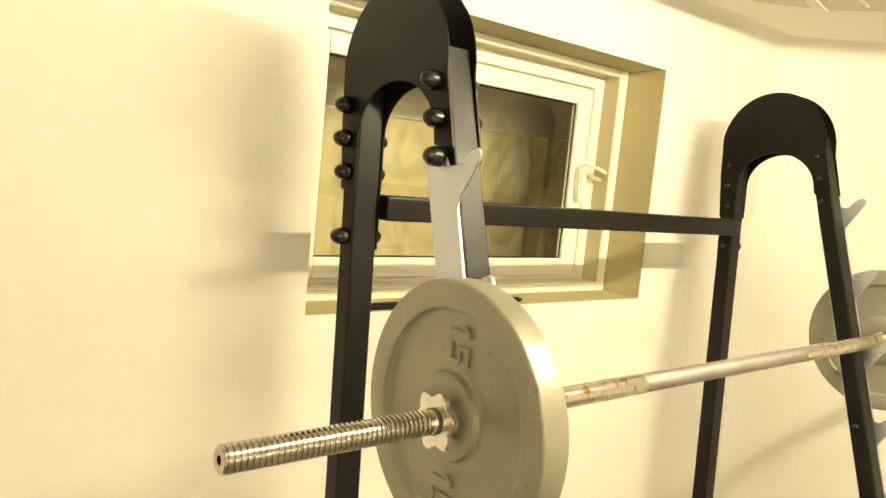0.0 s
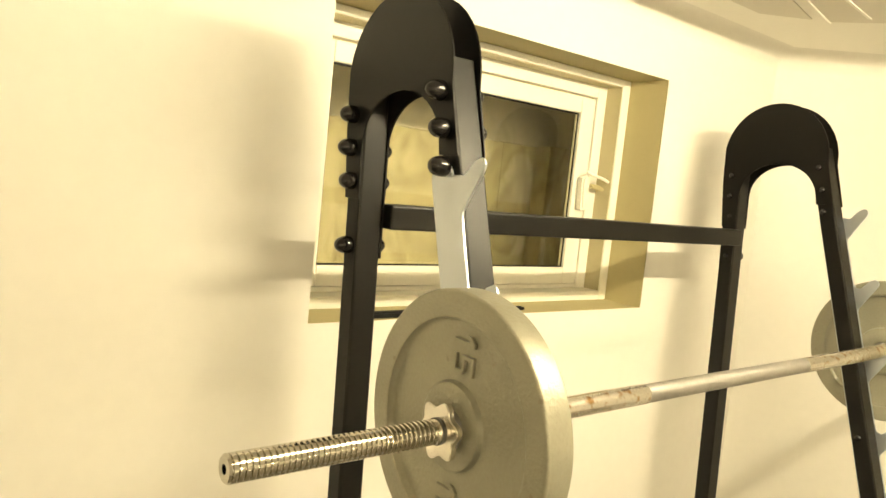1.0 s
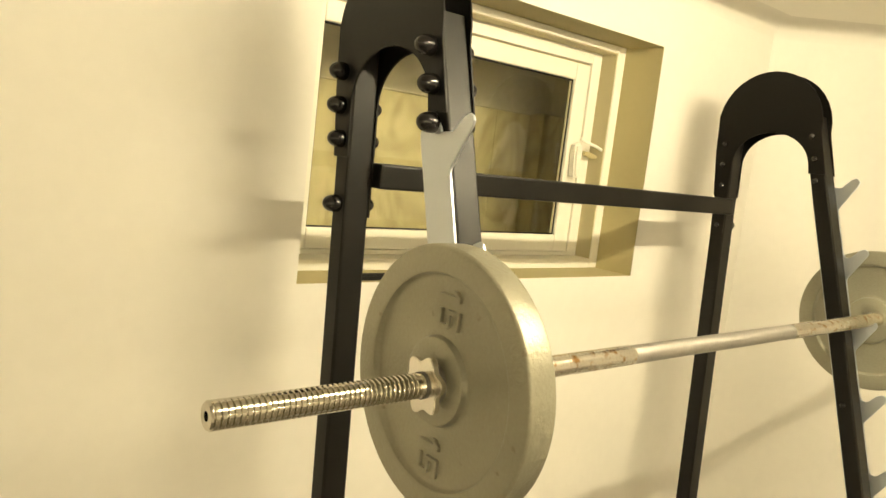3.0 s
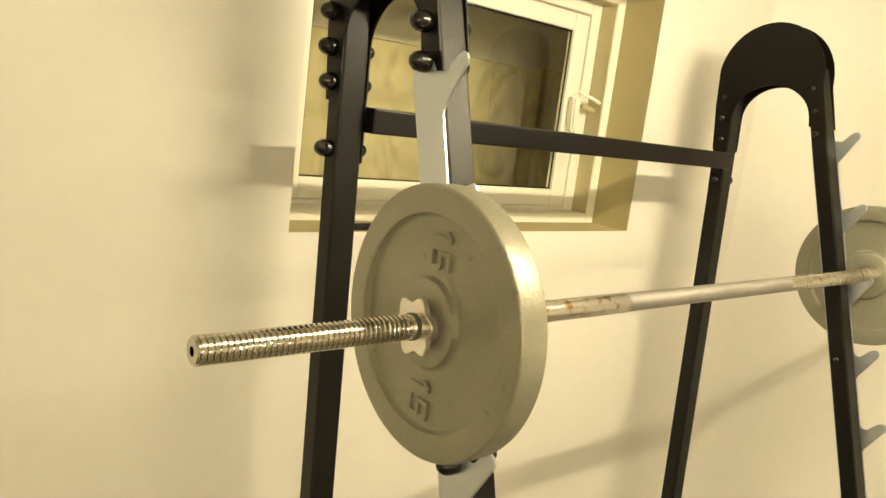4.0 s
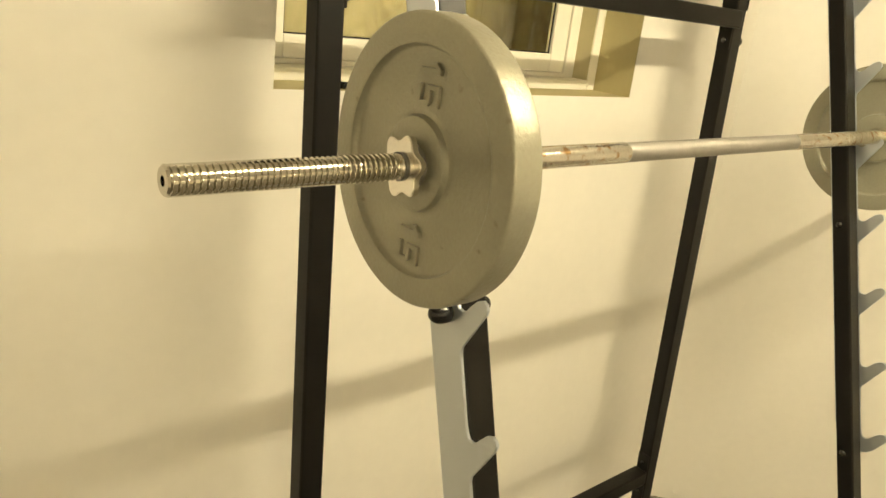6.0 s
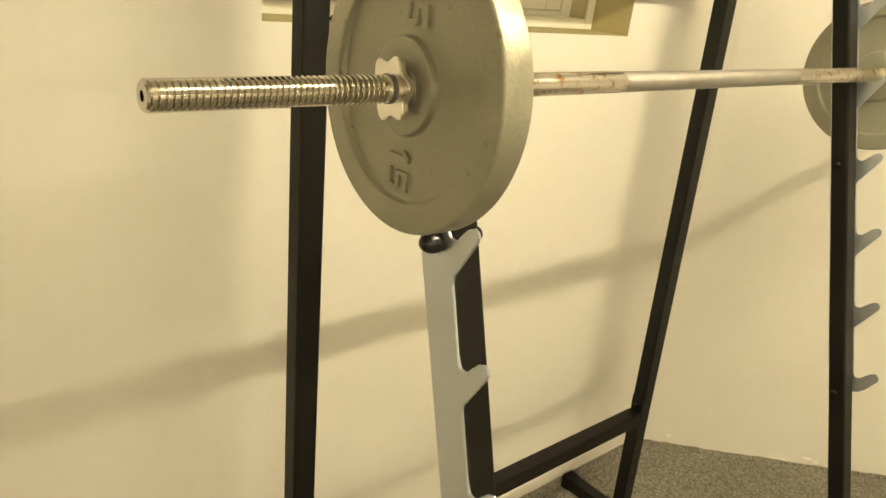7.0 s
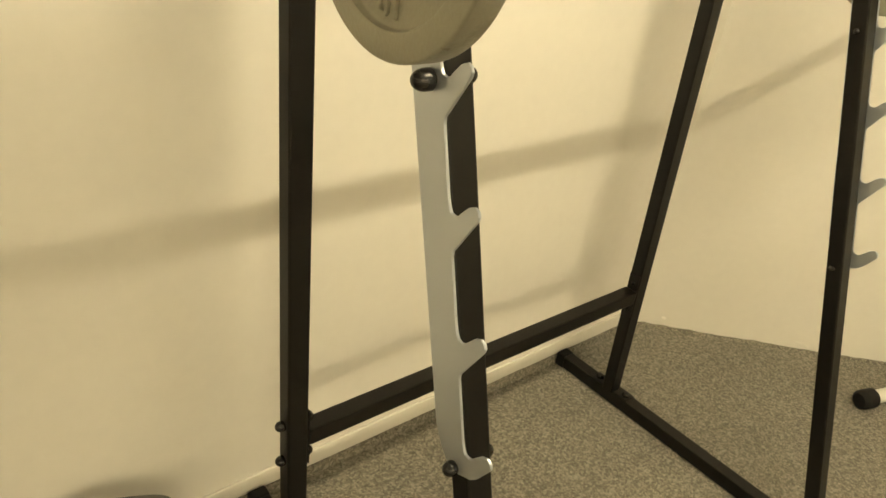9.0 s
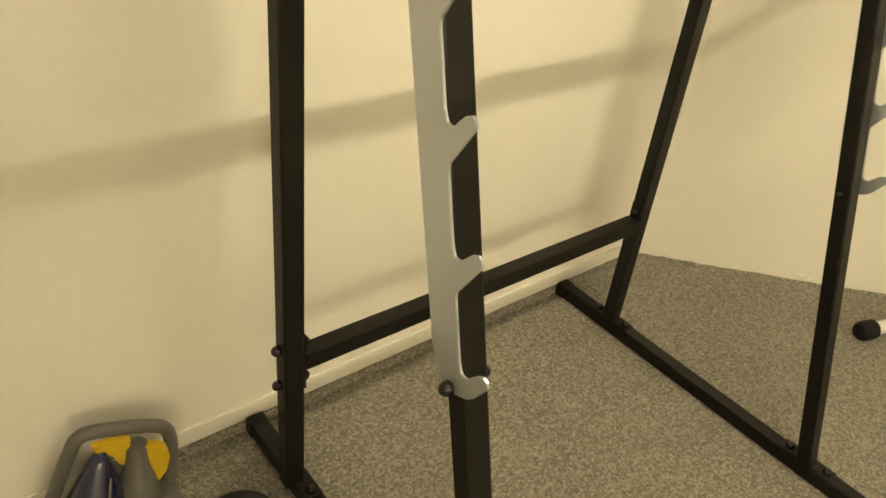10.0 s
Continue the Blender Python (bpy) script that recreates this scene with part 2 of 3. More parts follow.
def wall_with_opening():
    """The window wall, two skins round the opening, 0.20 m thick."""
    x0, x1, z0, z1 = WIN
    bm = bmesh.new()
    xs, zs = (-3.1, x0, x1, CORNER_X + 0.13), (0.0, z0, z1, CEIL)
    for y, flip in ((WALL_Y, 0), (WALL_Y + 0.20, 1)):
        vs = [[bm.verts.new((x, y, z)) for z in zs] for x in xs]
        for i in range(3):
            for k in range(3):
                if not (i == 1 and k == 1):
                    bm.faces.new((vs[i][k], vs[i + 1][k], vs[i + 1][k + 1], vs[i][k + 1]))
    box(bm, (x0 - 0.001, WALL_Y + 0.001, z0 - 0.012), (x1 + 0.001, WALL_Y + 0.19, z0 - 0.001))
    return bm


structure("wall_north", wall_with_opening(), M_WALL, "cream painted basement wall with a deep window opening", "wall")
x0, x1, z0, z1 = WIN
FRAME_Y = 0.905         # front of the window frame
# Reveal faces: weak grazing light is painted in as a darker tan.
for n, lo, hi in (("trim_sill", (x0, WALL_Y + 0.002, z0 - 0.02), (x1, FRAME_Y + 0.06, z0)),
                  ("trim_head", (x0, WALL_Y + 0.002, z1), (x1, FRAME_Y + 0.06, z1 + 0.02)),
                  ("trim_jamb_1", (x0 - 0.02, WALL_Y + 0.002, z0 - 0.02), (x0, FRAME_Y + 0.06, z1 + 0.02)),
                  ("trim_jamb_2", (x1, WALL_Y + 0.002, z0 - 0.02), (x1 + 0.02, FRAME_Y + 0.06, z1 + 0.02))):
    structure(n, boxes((lo, hi)), M_REVEAL, "cream lining of the deep window opening, toned tan as shade", "window reveal")

# 45 degree wall and the closing walls behind the camera
R2 = 2.35
structure("wall_east", slab([(CORNER_X, WALL_Y), (CORNER_X + R2, WALL_Y - R2), (CORNER_X + R2 + 0.1, WALL_Y - R2), (CORNER_X + 0.13, WALL_Y + 0.08)], "z", 0, CEIL), M_WALL,
          "cream painted wall meeting the window wall at an obtuse corner", "wall")
structure("wall_east_2", boxes(((CORNER_X + R2, -6.5, 0), (CORNER_X + R2 + 0.1, WALL_Y - R2, CEIL))), M_WALL, "cream painted basement wall", "wall")
structure("wall_south", boxes(((-3.1, -6.5, 0), (4.0, -6.4, CEIL))), M_WALL, "cream painted basement wall", "wall")
structure("wall_west", boxes(((-3.2, -6.5, 0), (-3.1, 1.0, CEIL))), M_WALL, "cream painted basement wall", "wall")


def cove():
    """Rounded plaster cove where the walls meet the ceiling."""
    bm = bmesh.new()
    rows = []
    k = math.tan(radians(22.5))
    for i in range(11):
        a = radians(90 * i / 10)
        d, z = COVE * (1 - math.cos(a)) + 0.0003, CEIL - COVE + COVE * math.sin(a) - 0.0003
        s = math.sqrt(0.5)
        rows.append([bm.verts.new(p) for p in ((-3.1, WALL_Y - d, z), (CORNER_X - d * k, WALL_Y - d, z), (CORNER_X + R2 - d * (s + s), WALL_Y - R2, z))])
    for a, b in zip(rows, rows[1:]):
        for j in range(2):
            bm.faces.new((a[j], a[j + 1], b[j + 1], b[j]))
    return bm


structure("trim_cove", cove(), M_WALL, "rounded cream plaster cove between wall and ceiling", "cove", True)
structure("baseboard", boxes(((-3.1, WALL_Y - 0.0085, 0.034), (CORNER_X - 0.006, WALL_Y - 0.0005, 0.086)), bevel=0.003), M_WALL, "low cream painted baseboard along the window wall", "baseboard")


def carpet_edge(start, along, inward, length, height, seed):
    """Carpet turned up at the foot of a wall, its cut edge a little wavy."""
    bm = bmesh.new()
    rng = random.Random(seed)
    o, d, i = Vector((*start, 0)), Vector((*along, 0)).normalized(), Vector((*inward, 0)).normalized()
    n = int(length / 0.035)
    rows = []
    for k in range(n + 1):
        w = rng.uniform(-0.0025, 0.0025) + 0.0022 * math.sin(k * 0.55) + 0.0016 * math.sin(k * 0.17 + 1)
        p = o + d * (length * k / n)
        top = max(0.001, height + w)
        rows.append([bm.verts.new(p + i * u + Vector((0, 0, z))) for u, z in ((0.015 + w * 0.4, -0.002), (0.013, top * 0.5), (0.011, top * 0.9), (0.009, top), (0.001, top), (0.001, -0.002))])
    for p, q in zip(rows, rows[1:]):
        for j in range(5):
            bm.faces.new((p[j], p[j + 1], q[j + 1], q[j]))
    return bm


structure("trim_carpet_edge_1", carpet_edge((-3.1, WALL_Y), (1, 0), (0, -1), CORNER_X + 3.09, 0.033, 5), M_CARPET, "grey-beige carpet edge turned up against the wall", "carpet edge", True)
structure("trim_carpet_edge_2", carpet_edge((CORNER_X, WALL_Y), (1, -1), (-1, -1), R2 * 1.41, 0.006, 8), M_CARPET, "uneven grey-beige carpet edge along the wall", "carpet edge", True)


# ---- ceiling panel in the far corner ----
def ceiling_panel():
    t = thing("ceiling_panel", "beige plastic ceiling panel with pale joint strips", "ceiling panel")
    z = CEIL - 0.030
    part("panel", slab([(0.15, 0.560), (1.10, 0.562), (1.214, 0.477), (0.15, 0.250)], "z", z, CEIL - 0.0005, 0.003), M_PANEL, t)
    part("panel", slab([(0.15, 0.226), (1.250, 0.4535), (1.320, 0.335), (1.42, 0.05), (1.44, -0.2), (0.15, -0.2)], "z", z, CEIL - 0.0005, 0.003), M_PANEL, t)
    part("joint_strip", slab([(0.15, 0.252), (1.233, 0.477), (1.252, 0.4515), (0.15, 0.224)], "z", z - 0.004, z - 0.0005, 0.001), M_CEIL, t, "pale joint strip")
    part("joint_strip", slab([(0.15, 0.234), (1.245, 0.362), (1.248, 0.354), (0.15, 0.224)], "z", z - 0.003, z - 0.0006, 0.0008), M_CEIL, t, "pale joint strip")


ceiling_panel()


# ---- ceiling light (behind and above the camera) ----
def ceiling_light(x, y, length, radius, glow, turn=0):
    t = thing("ceiling_light", "lit bare fluorescent tube on a white ceiling batten", "ceiling light", place=(x, y, CEIL))
    t.rotation_euler.z = radians(turn)
    h = length / 2
    part("housing", boxes(((-h - 0.03, -0.020, -0.024), (h + 0.03, 0.020, -0.001)), bevel=0.004), M_WHITE, t)
    part("tube", lathe([(-h, 0), (-h, radius), (h, radius), (h, 0)], 24, (0, 0, -0.044)), glow, t, "glowing white fluorescent tube", True)
    for s in (-1, 1):
        part("lamp_holder", boxes(((s * (h + 0.012) - 0.011, -0.014, -0.066), (s * (h + 0.012) + 0.011, 0.014, -0.025)), bevel=0.004), M_WHITE, t)


ceiling_light(0.62, -0.43, 1.16, 0.011, M_LAMP)
for x in (-2.6, -1.6, -0.5, 0.8):
    ceiling_light(x, -4.3, 1.6, 0.019, M_ROOM_LAMP, 90)


# ---- window ----
def window():
    t = tagged(thing("window_1", "white vinyl hopper window set deep in the wall, closed", "window"), kind="structure")
    a0, a1, b0, b1 = WIN
    y, back = FRAME_Y, 0.986
    ia, ib, iz0, iz1 = a0 + 0.030, a1 - 0.031, b0 + 0.026, b1 - 0.019       # inside of the outer frame
    part("window_frame", boxes(((a0, y, b0), (ia, back, b1)), ((ib, y, b0), (a1, back, b1)),
                               ((ia, y, b0), (ib, back, iz0)), ((ia, y, iz1), (ib, back, b1)), bevel=0.003), M_WHITE, t)
    # thin added plates inside the deep frame; their tan stands in for shade on white vinyl
    part("recess", boxes(((ib - 0.003, y + 0.004, iz0), (ib - 0.0004, 0.962, iz1)), ((ia, y + 0.004, iz1 - 0.003), (ib - 0.003, 0.962, iz1 - 0.0004))), M_RECESS, t, "thin plates on the frame's inner faces, toned tan as shade")
    yi = 0.960                                                              # front of the inner frame
    m0, m1, n0, n1 = ia + 0.030, ib - 0.040, iz0 + 0.012, iz1 - 0.036
    part("inner_frame", boxes(((ia, yi, iz0), (m0, back, iz1)), ((m1, yi, iz0), (ib, back, iz1)),
                              ((m0, yi, iz0), (m1, back, n0)), ((m0, yi, n1), (m1, back, iz1)), bevel=0.003), M_WHITE, t)
    s0, s1, q0, q1 = m0 + 0.004, m1 - 0.011, n0 + 0.001, n1 - 0.006
    # shade in the gap beside and above the sash, put in as tan strips
    part("seam", boxes(((s1, yi + 0.014, q0), (m1, yi + 0.018, q1)), ((s0, yi + 0.014, q1), (m1, yi + 0.018, n1))), M_RECESS, t, "tan strip standing in for shade in the seam")
    f0, f1 = yi - 0.004, yi + 0.020
    e0, e1, g0, g1 = s0 + 0.045, s1 - 0.057, q0 + 0.047, q1 - 0.046
    sash = part("sash", boxes(((s0, f0, q0), (e0, f1, q1)), ((e1, f0, q0), (s1, f1, q1)),
                              ((e0, f0, q0), (e1, f1, g0)), ((e0, f0, g1), (e1, f1, q1)), bevel=0.004), M_WHITE, t)
    part("gasket", boxes(((e0, yi + 0.004, g0), (e0 + 0.004, yi + 0.010, g1)), ((e1 - 0.004, yi + 0.004, g0), (e1, yi + 0.010, g1)),
                         ((e0 + 0.004, yi + 0.004, g0), (e1 - 0.004, yi + 0.010, g0 + 0.003)), ((e0 + 0.004, yi + 0.004, g1 - 0.004), (e1 - 0.004, yi + 0.010, g1))), M_RUBBER, sash, "black glazing gasket")
    part("bead", boxes(((e1 - 0.008, yi + 0.006, g0 + 0.003), (e1 - 0.0045, yi + 0.0102, g1 - 0.004))), M_GALV, sash, "pale glazing bead")
    g = part("pane", boxes(((e0, yi + 0.0105, g0), (e1, yi + 0.0145, g1))), M_GLASS, sash, "dark night-time glass pane")
    g.visible_shadow = False
    # latch on the sash stile, its arm hooked over the frame
    hx, hz, hy = e1 + 0.030, 1.802, f0
    lt = part("latch", slab([(hx - 0.012, hz - 0.062), (hx + 0.006, hz - 0.066), (hx + 0.012, hz - 0.02), (hx + 0.016, hz + 0.018), (hx + 0.002, hz + 0.034), (hx - 0.018, hz + 0.026), (hx - 0.017, hz - 0.004)], "y", hy - 0.026, hy - 0.0005, 0.005), M_WHITE, t, "cream plastic window latch")
    part("latch_arm", sweep(smooth_line([(hx + 0.004, hy - 0.018, hz + 0.044), (hx + 0.012, hy - 0.030, hz + 0.036), (hx + 0.045, hy - 0.036, hz + 0.030), (hx + 0.078, hy - 0.038, hz + 0.020)], 5), 0.0045), M_WHITE, lt)
    part("keeper", slab([(hx + 0.016, hz + 0.012), (hx + 0.050, hz + 0.010), (hx + 0.082, hz + 0.002), (hx + 0.080, hz - 0.006), (hx + 0.050, hz - 0.006), (hx + 0.018, hz + 0.000)], "y", hy - 0.026, hy - 0.016, 0.003), M_REVEAL, lt)


window()


def window_well():
    """Timber-lined light well outside the window."""
    t = tagged(thing("window_well", "weathered plywood lining of the light well outside the window", "window well"), kind="structure")
    yb = 1.36
    for i in range(2):
        a = -0.22 + 1.26 * i
        part("board", boxes(((a, yb, 1.30), (a + 1.259, yb + 0.018, 1.93)), bevel=0.001), M_BOARD, t, "knotty plywood board")
    part("upper_sheet", boxes(((-0.30, yb - 0.012, 1.925), (2.30, yb + 0.01, 2.45)), bevel=0.002), M_GALV, t, "dull grey metal sheet")
    part("post", boxes(((1.19, yb - 0.07, 1.30), (1.31, yb - 0.002, 1.93)), bevel=0.004), M_DARKWOOD, t, "dark damp post")
    part("side", boxes(((2.30, 0.99, 1.30), (2.32, yb, 2.45))), M_DARKWOOD, t)
    part("side", boxes(((-0.24, 0.99, 1.30), (-0.22, yb, 2.45))), M_DARKWOOD, t)
    part("bottom", boxes(((-0.24, 0.99, 1.28), (2.32, yb, 1.30))), M_BOARD, t)
    part("cover", boxes(((-0.24, 0.99, 2.45), (2.32, yb + 0.02, 2.47))), M_GALV, t)


window_well()


# ---- squat rack ----
TUBE = 0.047
NEAR_X, FAR_X = 0.0025, 1.189      # inner start of each tube along x
ARM = Vector((0.285, 0.9585))     # front leg direction in (y, z)
BASE = Vector((0.036, 0.70))      # a point on the front leg's centre line
UW = lambda u, w: (BASE.x + u * ARM.x - w * ARM.y, BASE.y + u * ARM.y + w * ARM.x)
back_y = lambda z: 0.540 + 0.042 * (z - 0.05)
front_y = lambda z: BASE.x + 0.0042 + (z - BASE.y) * ARM.x / ARM.y


LEAN_IN = 0.012                   # the far frame leans in slightly towards the floor


def leg(y_of, z0, z1, xa, half=0.0195):
    """Square tube leaning in the y-z plane, with rounded edges."""
    bm = bmesh.new()
    ring = []
    r = 0.004
    corners = []
    for cx, cy, a0 in ((1, 1, 0), (0, 1, 90), (0, 0, 180), (1, 0, 270)):
        for k in range(3):
            a = radians(a0 + 45 * k)
            corners.append(((xa + TUBE - r if cx else xa + r) + r * math.cos(a), (half - r if cy else -half + r) + r * math.sin(a)))
    for z in (z0, z1):
        ring.append([bm.verts.new((x, y_of(z) + d, z)) for x, d in corners])
    n = len(corners)
    for i in range(n):
        bm.faces.new((ring[0][i], ring[0][(i + 1) % n], ring[1][(i + 1) % n], ring[1][i]))
    bm.faces.new(ring[0])
    bm.faces.new(ring[1])
    return bm


def dome_cap(x, y, z, side, r=0.0165, h=0.022):
    """Domed plastic bolt cap whose axis is x; side is -1 or 1."""
    prof = [(0, r * 0.9), (0.002 * side, r)] + [(side * (h * 0.35 + h * 0.65 * math.sin(radians(a))), r * math.cos(radians(a))) for a in (0, 20, 40, 58, 75, 90)]
    prof[-1] = (side * h, 0)
    return lathe([(0, 0)] + prof, 20, (x, y, z))


def arch_outline():
    """Horseshoe plate joining the tops of the two legs, in (y, z)."""
    pts = []
    zl, zr = 1.735, 1.815
    top = 2.062
    left = lambda z: back_y(z) + 0.0205 + 0.0135 * min(1, max(0, (z - 1.735) / 0.18))
    right = lambda z: front_y(z) - 0.0205 - 0.003 * min(1, max(0, (z - 1.815) / 0.1))
    pts += [(left(zl), zl), (left(1.85), 1.85)]
    zs = 1.915
    ya, yb = left(zs), right(zs)
    c = (ya + yb) / 2
    for i in range(1, 18):
        a = math.pi * i / 18
        pts.append((c + (ya - yb) / 2 * math.cos(a), zs + (top - zs) * math.sin(a) ** 0.92))
    pts += [(yb, zs), (right(zr), zr)]
    li = lambda z: back_y(z) - 0.0205
    ri = lambda z: front_y(z) + 0.0212
    pts += [(ri(zr), zr)]
    z2 = 1.825
    ya, yb = li(z2), ri(z2)
    c = (ya + yb) / 2
    for i in range(17, 0, -1):
        a = math.pi * i / 18
        pts.append((c + (ya - yb) / 2 * math.cos(a), z2 + 0.084 * math.sin(a)))
    pts += [(ya, z2), (li(zl), zl)]
    return pts


def hook_outline():
    """Silver plate with seven upturned hooks, in (y, z)."""
    out = []
    pocket = [0.448 + 0.17 * (5 - k) - (0.0025 * (k - 5) if k > 5 else 0) for k in range(1, 8)]      # heights of the hook pockets, top first
    # rounded top round the first bolt
    u1 = pocket[0]
    for a in range(180, -1, -20):
        out.append(UW(u1 + 0.006 + 0.024 * math.sin(radians(a)), -0.0195 + 0.0235 * math.cos(radians(a))))
    for i, u in enumerate(pocket):
        if i:
            out += [UW(u + 0.022, 0.0146), UW(u + 0.010, 0.0158)]
        out += [UW(u + 0.003, 0.018), UW(u, 0.025), UW(u + 0.001, 0.031), UW(u + 0.006, 0.038), UW(u + 0.0145, 0.052)]
        for a in (70, 30, -10, -50):
            out.append(UW(u + 0.0065 + 0.0105 * math.sin(radians(a)), 0.0605 + 0.0105 * math.cos(radians(a))))
        if i < 6:
            out += [UW(u - 0.048, 0.0170), UW(u - 0.056, 0.0148)]
        else:
            out += [UW(u - 0.026, 0.040), UW(u - 0.034, 0.025), UW(u - 0.037, -0.004)]
    out += [UW(pocket[-1] - 0.030, -0.022), UW(pocket[-1] - 0.005, -0.034), UW(pocket[-1] + 0.03, -0.043)]
    return out


def sheared(bm, k):
    for v in bm.verts:
        v.co.x += k * (v.co.z - 1.9)
    return bm


def squat_rack():
    t = thing("squat_rack", "black steel squat rack with silver hook plates standing on the carpet", "squat rack", place=(0, 0, 0))
    for xa, out, foot_x, k in ((NEAR_X, -1, 0.046, 0.0), (FAR_X, 1, 1.200, LEAN_IN)):
        outer = xa if out < 0 else xa + TUBE       # face that carries the hook plate
        inner = xa + TUBE if out < 0 else xa
        part("rear_leg", sheared(leg(back_y, 0.048, 1.935, xa), k), M_BLACK, t)
        part("front_leg", sheared(leg(front_y, 0.048, 1.955, xa), k), M_BLACK, t)
        for face, s in ((outer, out), (inner, -out)):
            a, b = sorted((face + s * 0.0004, face + s * 0.0036))
            part("arch_plate", sheared(slab(arch_outline(), "x", a, b, 0.0008), k), M_BLACK, t)
        a, b = sorted((outer + out * 0.0004, outer + out * 0.0052))
        hooks = part("hook_plate", sheared(slab(hook_outline(), "x", a, b, 0.0009), k), M_SILVER, t, "silver plate with upturned bar hooks")
        # bolts through the plates
        for y, z in ((back_y(1.872) + 0.004, 1.872), (back_y(1.818) + 0.004, 1.818), (back_y(1.764), 1.764), (back_y(1.658), 1.658),
                     (front_y(1.905), 1.905), (front_y(1.852), 1.852), (front_y(1.799) + 0.006, 1.799), (front_y(1.288) + 0.002, 1.288), (front_y(0.770) + 0.004, 0.770),
                     (back_y(0.452), 0.452), (back_y(0.358), 0.358)):
            lift = 0.0036 if z > 1.8 else 0.0005
            if abs(z - 1.799) < 0.001 or abs(z - 1.288) < 0.001 or abs(z - 0.770) < 0.001:
                lift = 0.0052
            big = (0.0145, 0.029) if z > 1.0 else (0.0115, 0.019)
            part("bolt_cap", sheared(dome_cap(outer + out * lift, y, z, out, *big), k), M_CAPNUT, t, "domed glossy black bolt cap", True)
            part("nut_cap", sheared(dome_cap(inner - out * (0.0038 if z > 1.8 else 0.0003), y, z, -out, *((0.0125, 0.021) if out < 0 else (0.0075, 0.007))), k), M_CAPNUT, t, smooth=True)
        # foot with end plugs and bolted shoes under the legs
        f = part("foot", boxes(((foot_x - 0.022, -0.335, 0.004), (foot_x + 0.022, 0.7365, 0.047)), bevel=0.004), M_BLACK, t)
        for y0, y1 in ((0.7345, 0.7675), (-0.368, -0.333)):
            part("end_plug", boxes(((foot_x - 0.0245, y0, 0.0), (foot_x + 0.0245, y1, 0.0495)), bevel=0.006), M_RUBBER, f, "black rubber end plug")
        for yc in (back_y(0.05), front_y(0.05)):
            part("shoe", boxes(((foot_x - 0.021, yc - 0.072, 0.0472), (foot_x + 0.021, yc + 0.072, 0.0515)), bevel=0.001), M_BLACK, f)
            for dy in (-0.054, 0.054):
                part("bolt_cap", lathe([(0, 0.0), (0, 0.012), (0.006, 0.012), (0.011, 0.009), (0.014, 0)], 14, (foot_x, yc + dy, 0.0515), (0, 0, 1)), M_CAPNUT, f, smooth=True)
    # cross members between the rear legs, with bolted end flanges
    xa, xb = NEAR_X + TUBE, FAR_X
    for zc, hh in ((1.710, 0.021), (0.4095, 0.0215)):
        yc = back_y(zc) - (0.021 if zc > 1 else 0.0)
        xe = xb + LEAN_IN * (zc - 1.9)
        c = part("cross_member", boxes(((xa + 0.004, yc - 0.021, zc - hh), (xe - 0.004, yc + 0.021, zc + hh)), bevel=0.004), M_BLACK, t)
        for fx in (xa + 0.0004, xe - 0.0040):
            part("flange", slab([(back_y(zc + d) + e, zc + d) for d, e in ((-0.072, -0.019), (-0.072, 0.017), (0.072, 0.017), (0.072, -0.019))], "x", fx, fx + 0.0036, 0.0008), M_BLACK, c)
    return t


squat_rack()


# ---- barbell ----
BAR_A, BAR_B = Vector((-0.366, 0.217, 1.4815)), Vector((1.250, 0.215, 1.490))
BAR_DIR = (BAR_B - BAR_A).normalized()
BAR_R = 0.0154
bar_at = lambda x: BAR_A + BAR_DIR * ((x - BAR_A.x) / BAR_DIR.x)
BAR_ROT = Vector((1, 0, 0)).rotation_difference(BAR_DIR)


def threaded(length, r, pitch, depth, seg=36, per=10):
    """Coarse rounded screw thread along +x."""
    bm = bmesh.new()
    n = int(length / pitch * per)
    rings = []
    shape = lambda f: min(1.0, min(f, 1 - f) / 0.16)
    for i in range(n + 1):
        row = []
        for k in range(seg):
            f = (i / per + k / seg) % 1.0
            rr = r - depth * (1 - shape(f))
            if i < 3:
                rr = min(rr, r - 0.0022 + 0.0007 * i)
            a = 2 * math.pi * k / seg
            row.append(bm.verts.new((i * pitch / per, rr * math.cos(a), rr * math.sin(a))))
        rings.append(row)
    for a, b in zip(rings, rings[1:]):
        for k in range(seg):
            j = (k + 1) % seg
            bm.faces.new((a[k], a[j], b[j], b[k]))
    # drilled centre hole in the end face
    hole = [bm.verts.new((0.0, 0.0052 * math.cos(2 * math.pi * k / seg), 0.0052 * math.sin(2 * math.pi * k / seg))) for k in range(seg)]
    deep = [bm.verts.new((0.012, 0.0046 * math.cos(2 * math.pi * k / seg), 0.0046 * math.sin(2 * math.pi * k / seg))) for k in range(seg)]
    for k in range(seg):
        j = (k + 1) % seg
        bm.faces.new((rings[0][k], rings[0][j], hole[j], hole[k]))
        bm.faces.new((hole[k], hole[j], deep[j], deep[k]))
    bm.faces.new(deep)
    bm.faces.new(rings[-1])
    return bm


def star_outline(r, lobes=6, n=72):
    return [((r * (0.885 + 0.115 * math.cos(lobes * 2 * math.pi * i / n))) * math.cos(2 * math.pi * i / n + 0.82),
             (r * (0.885 + 0.115 * math.cos(lobes * 2 * math.pi * i / n))) * math.sin(2 * math.pi * i / n + 0.82)) for i in range(n)]


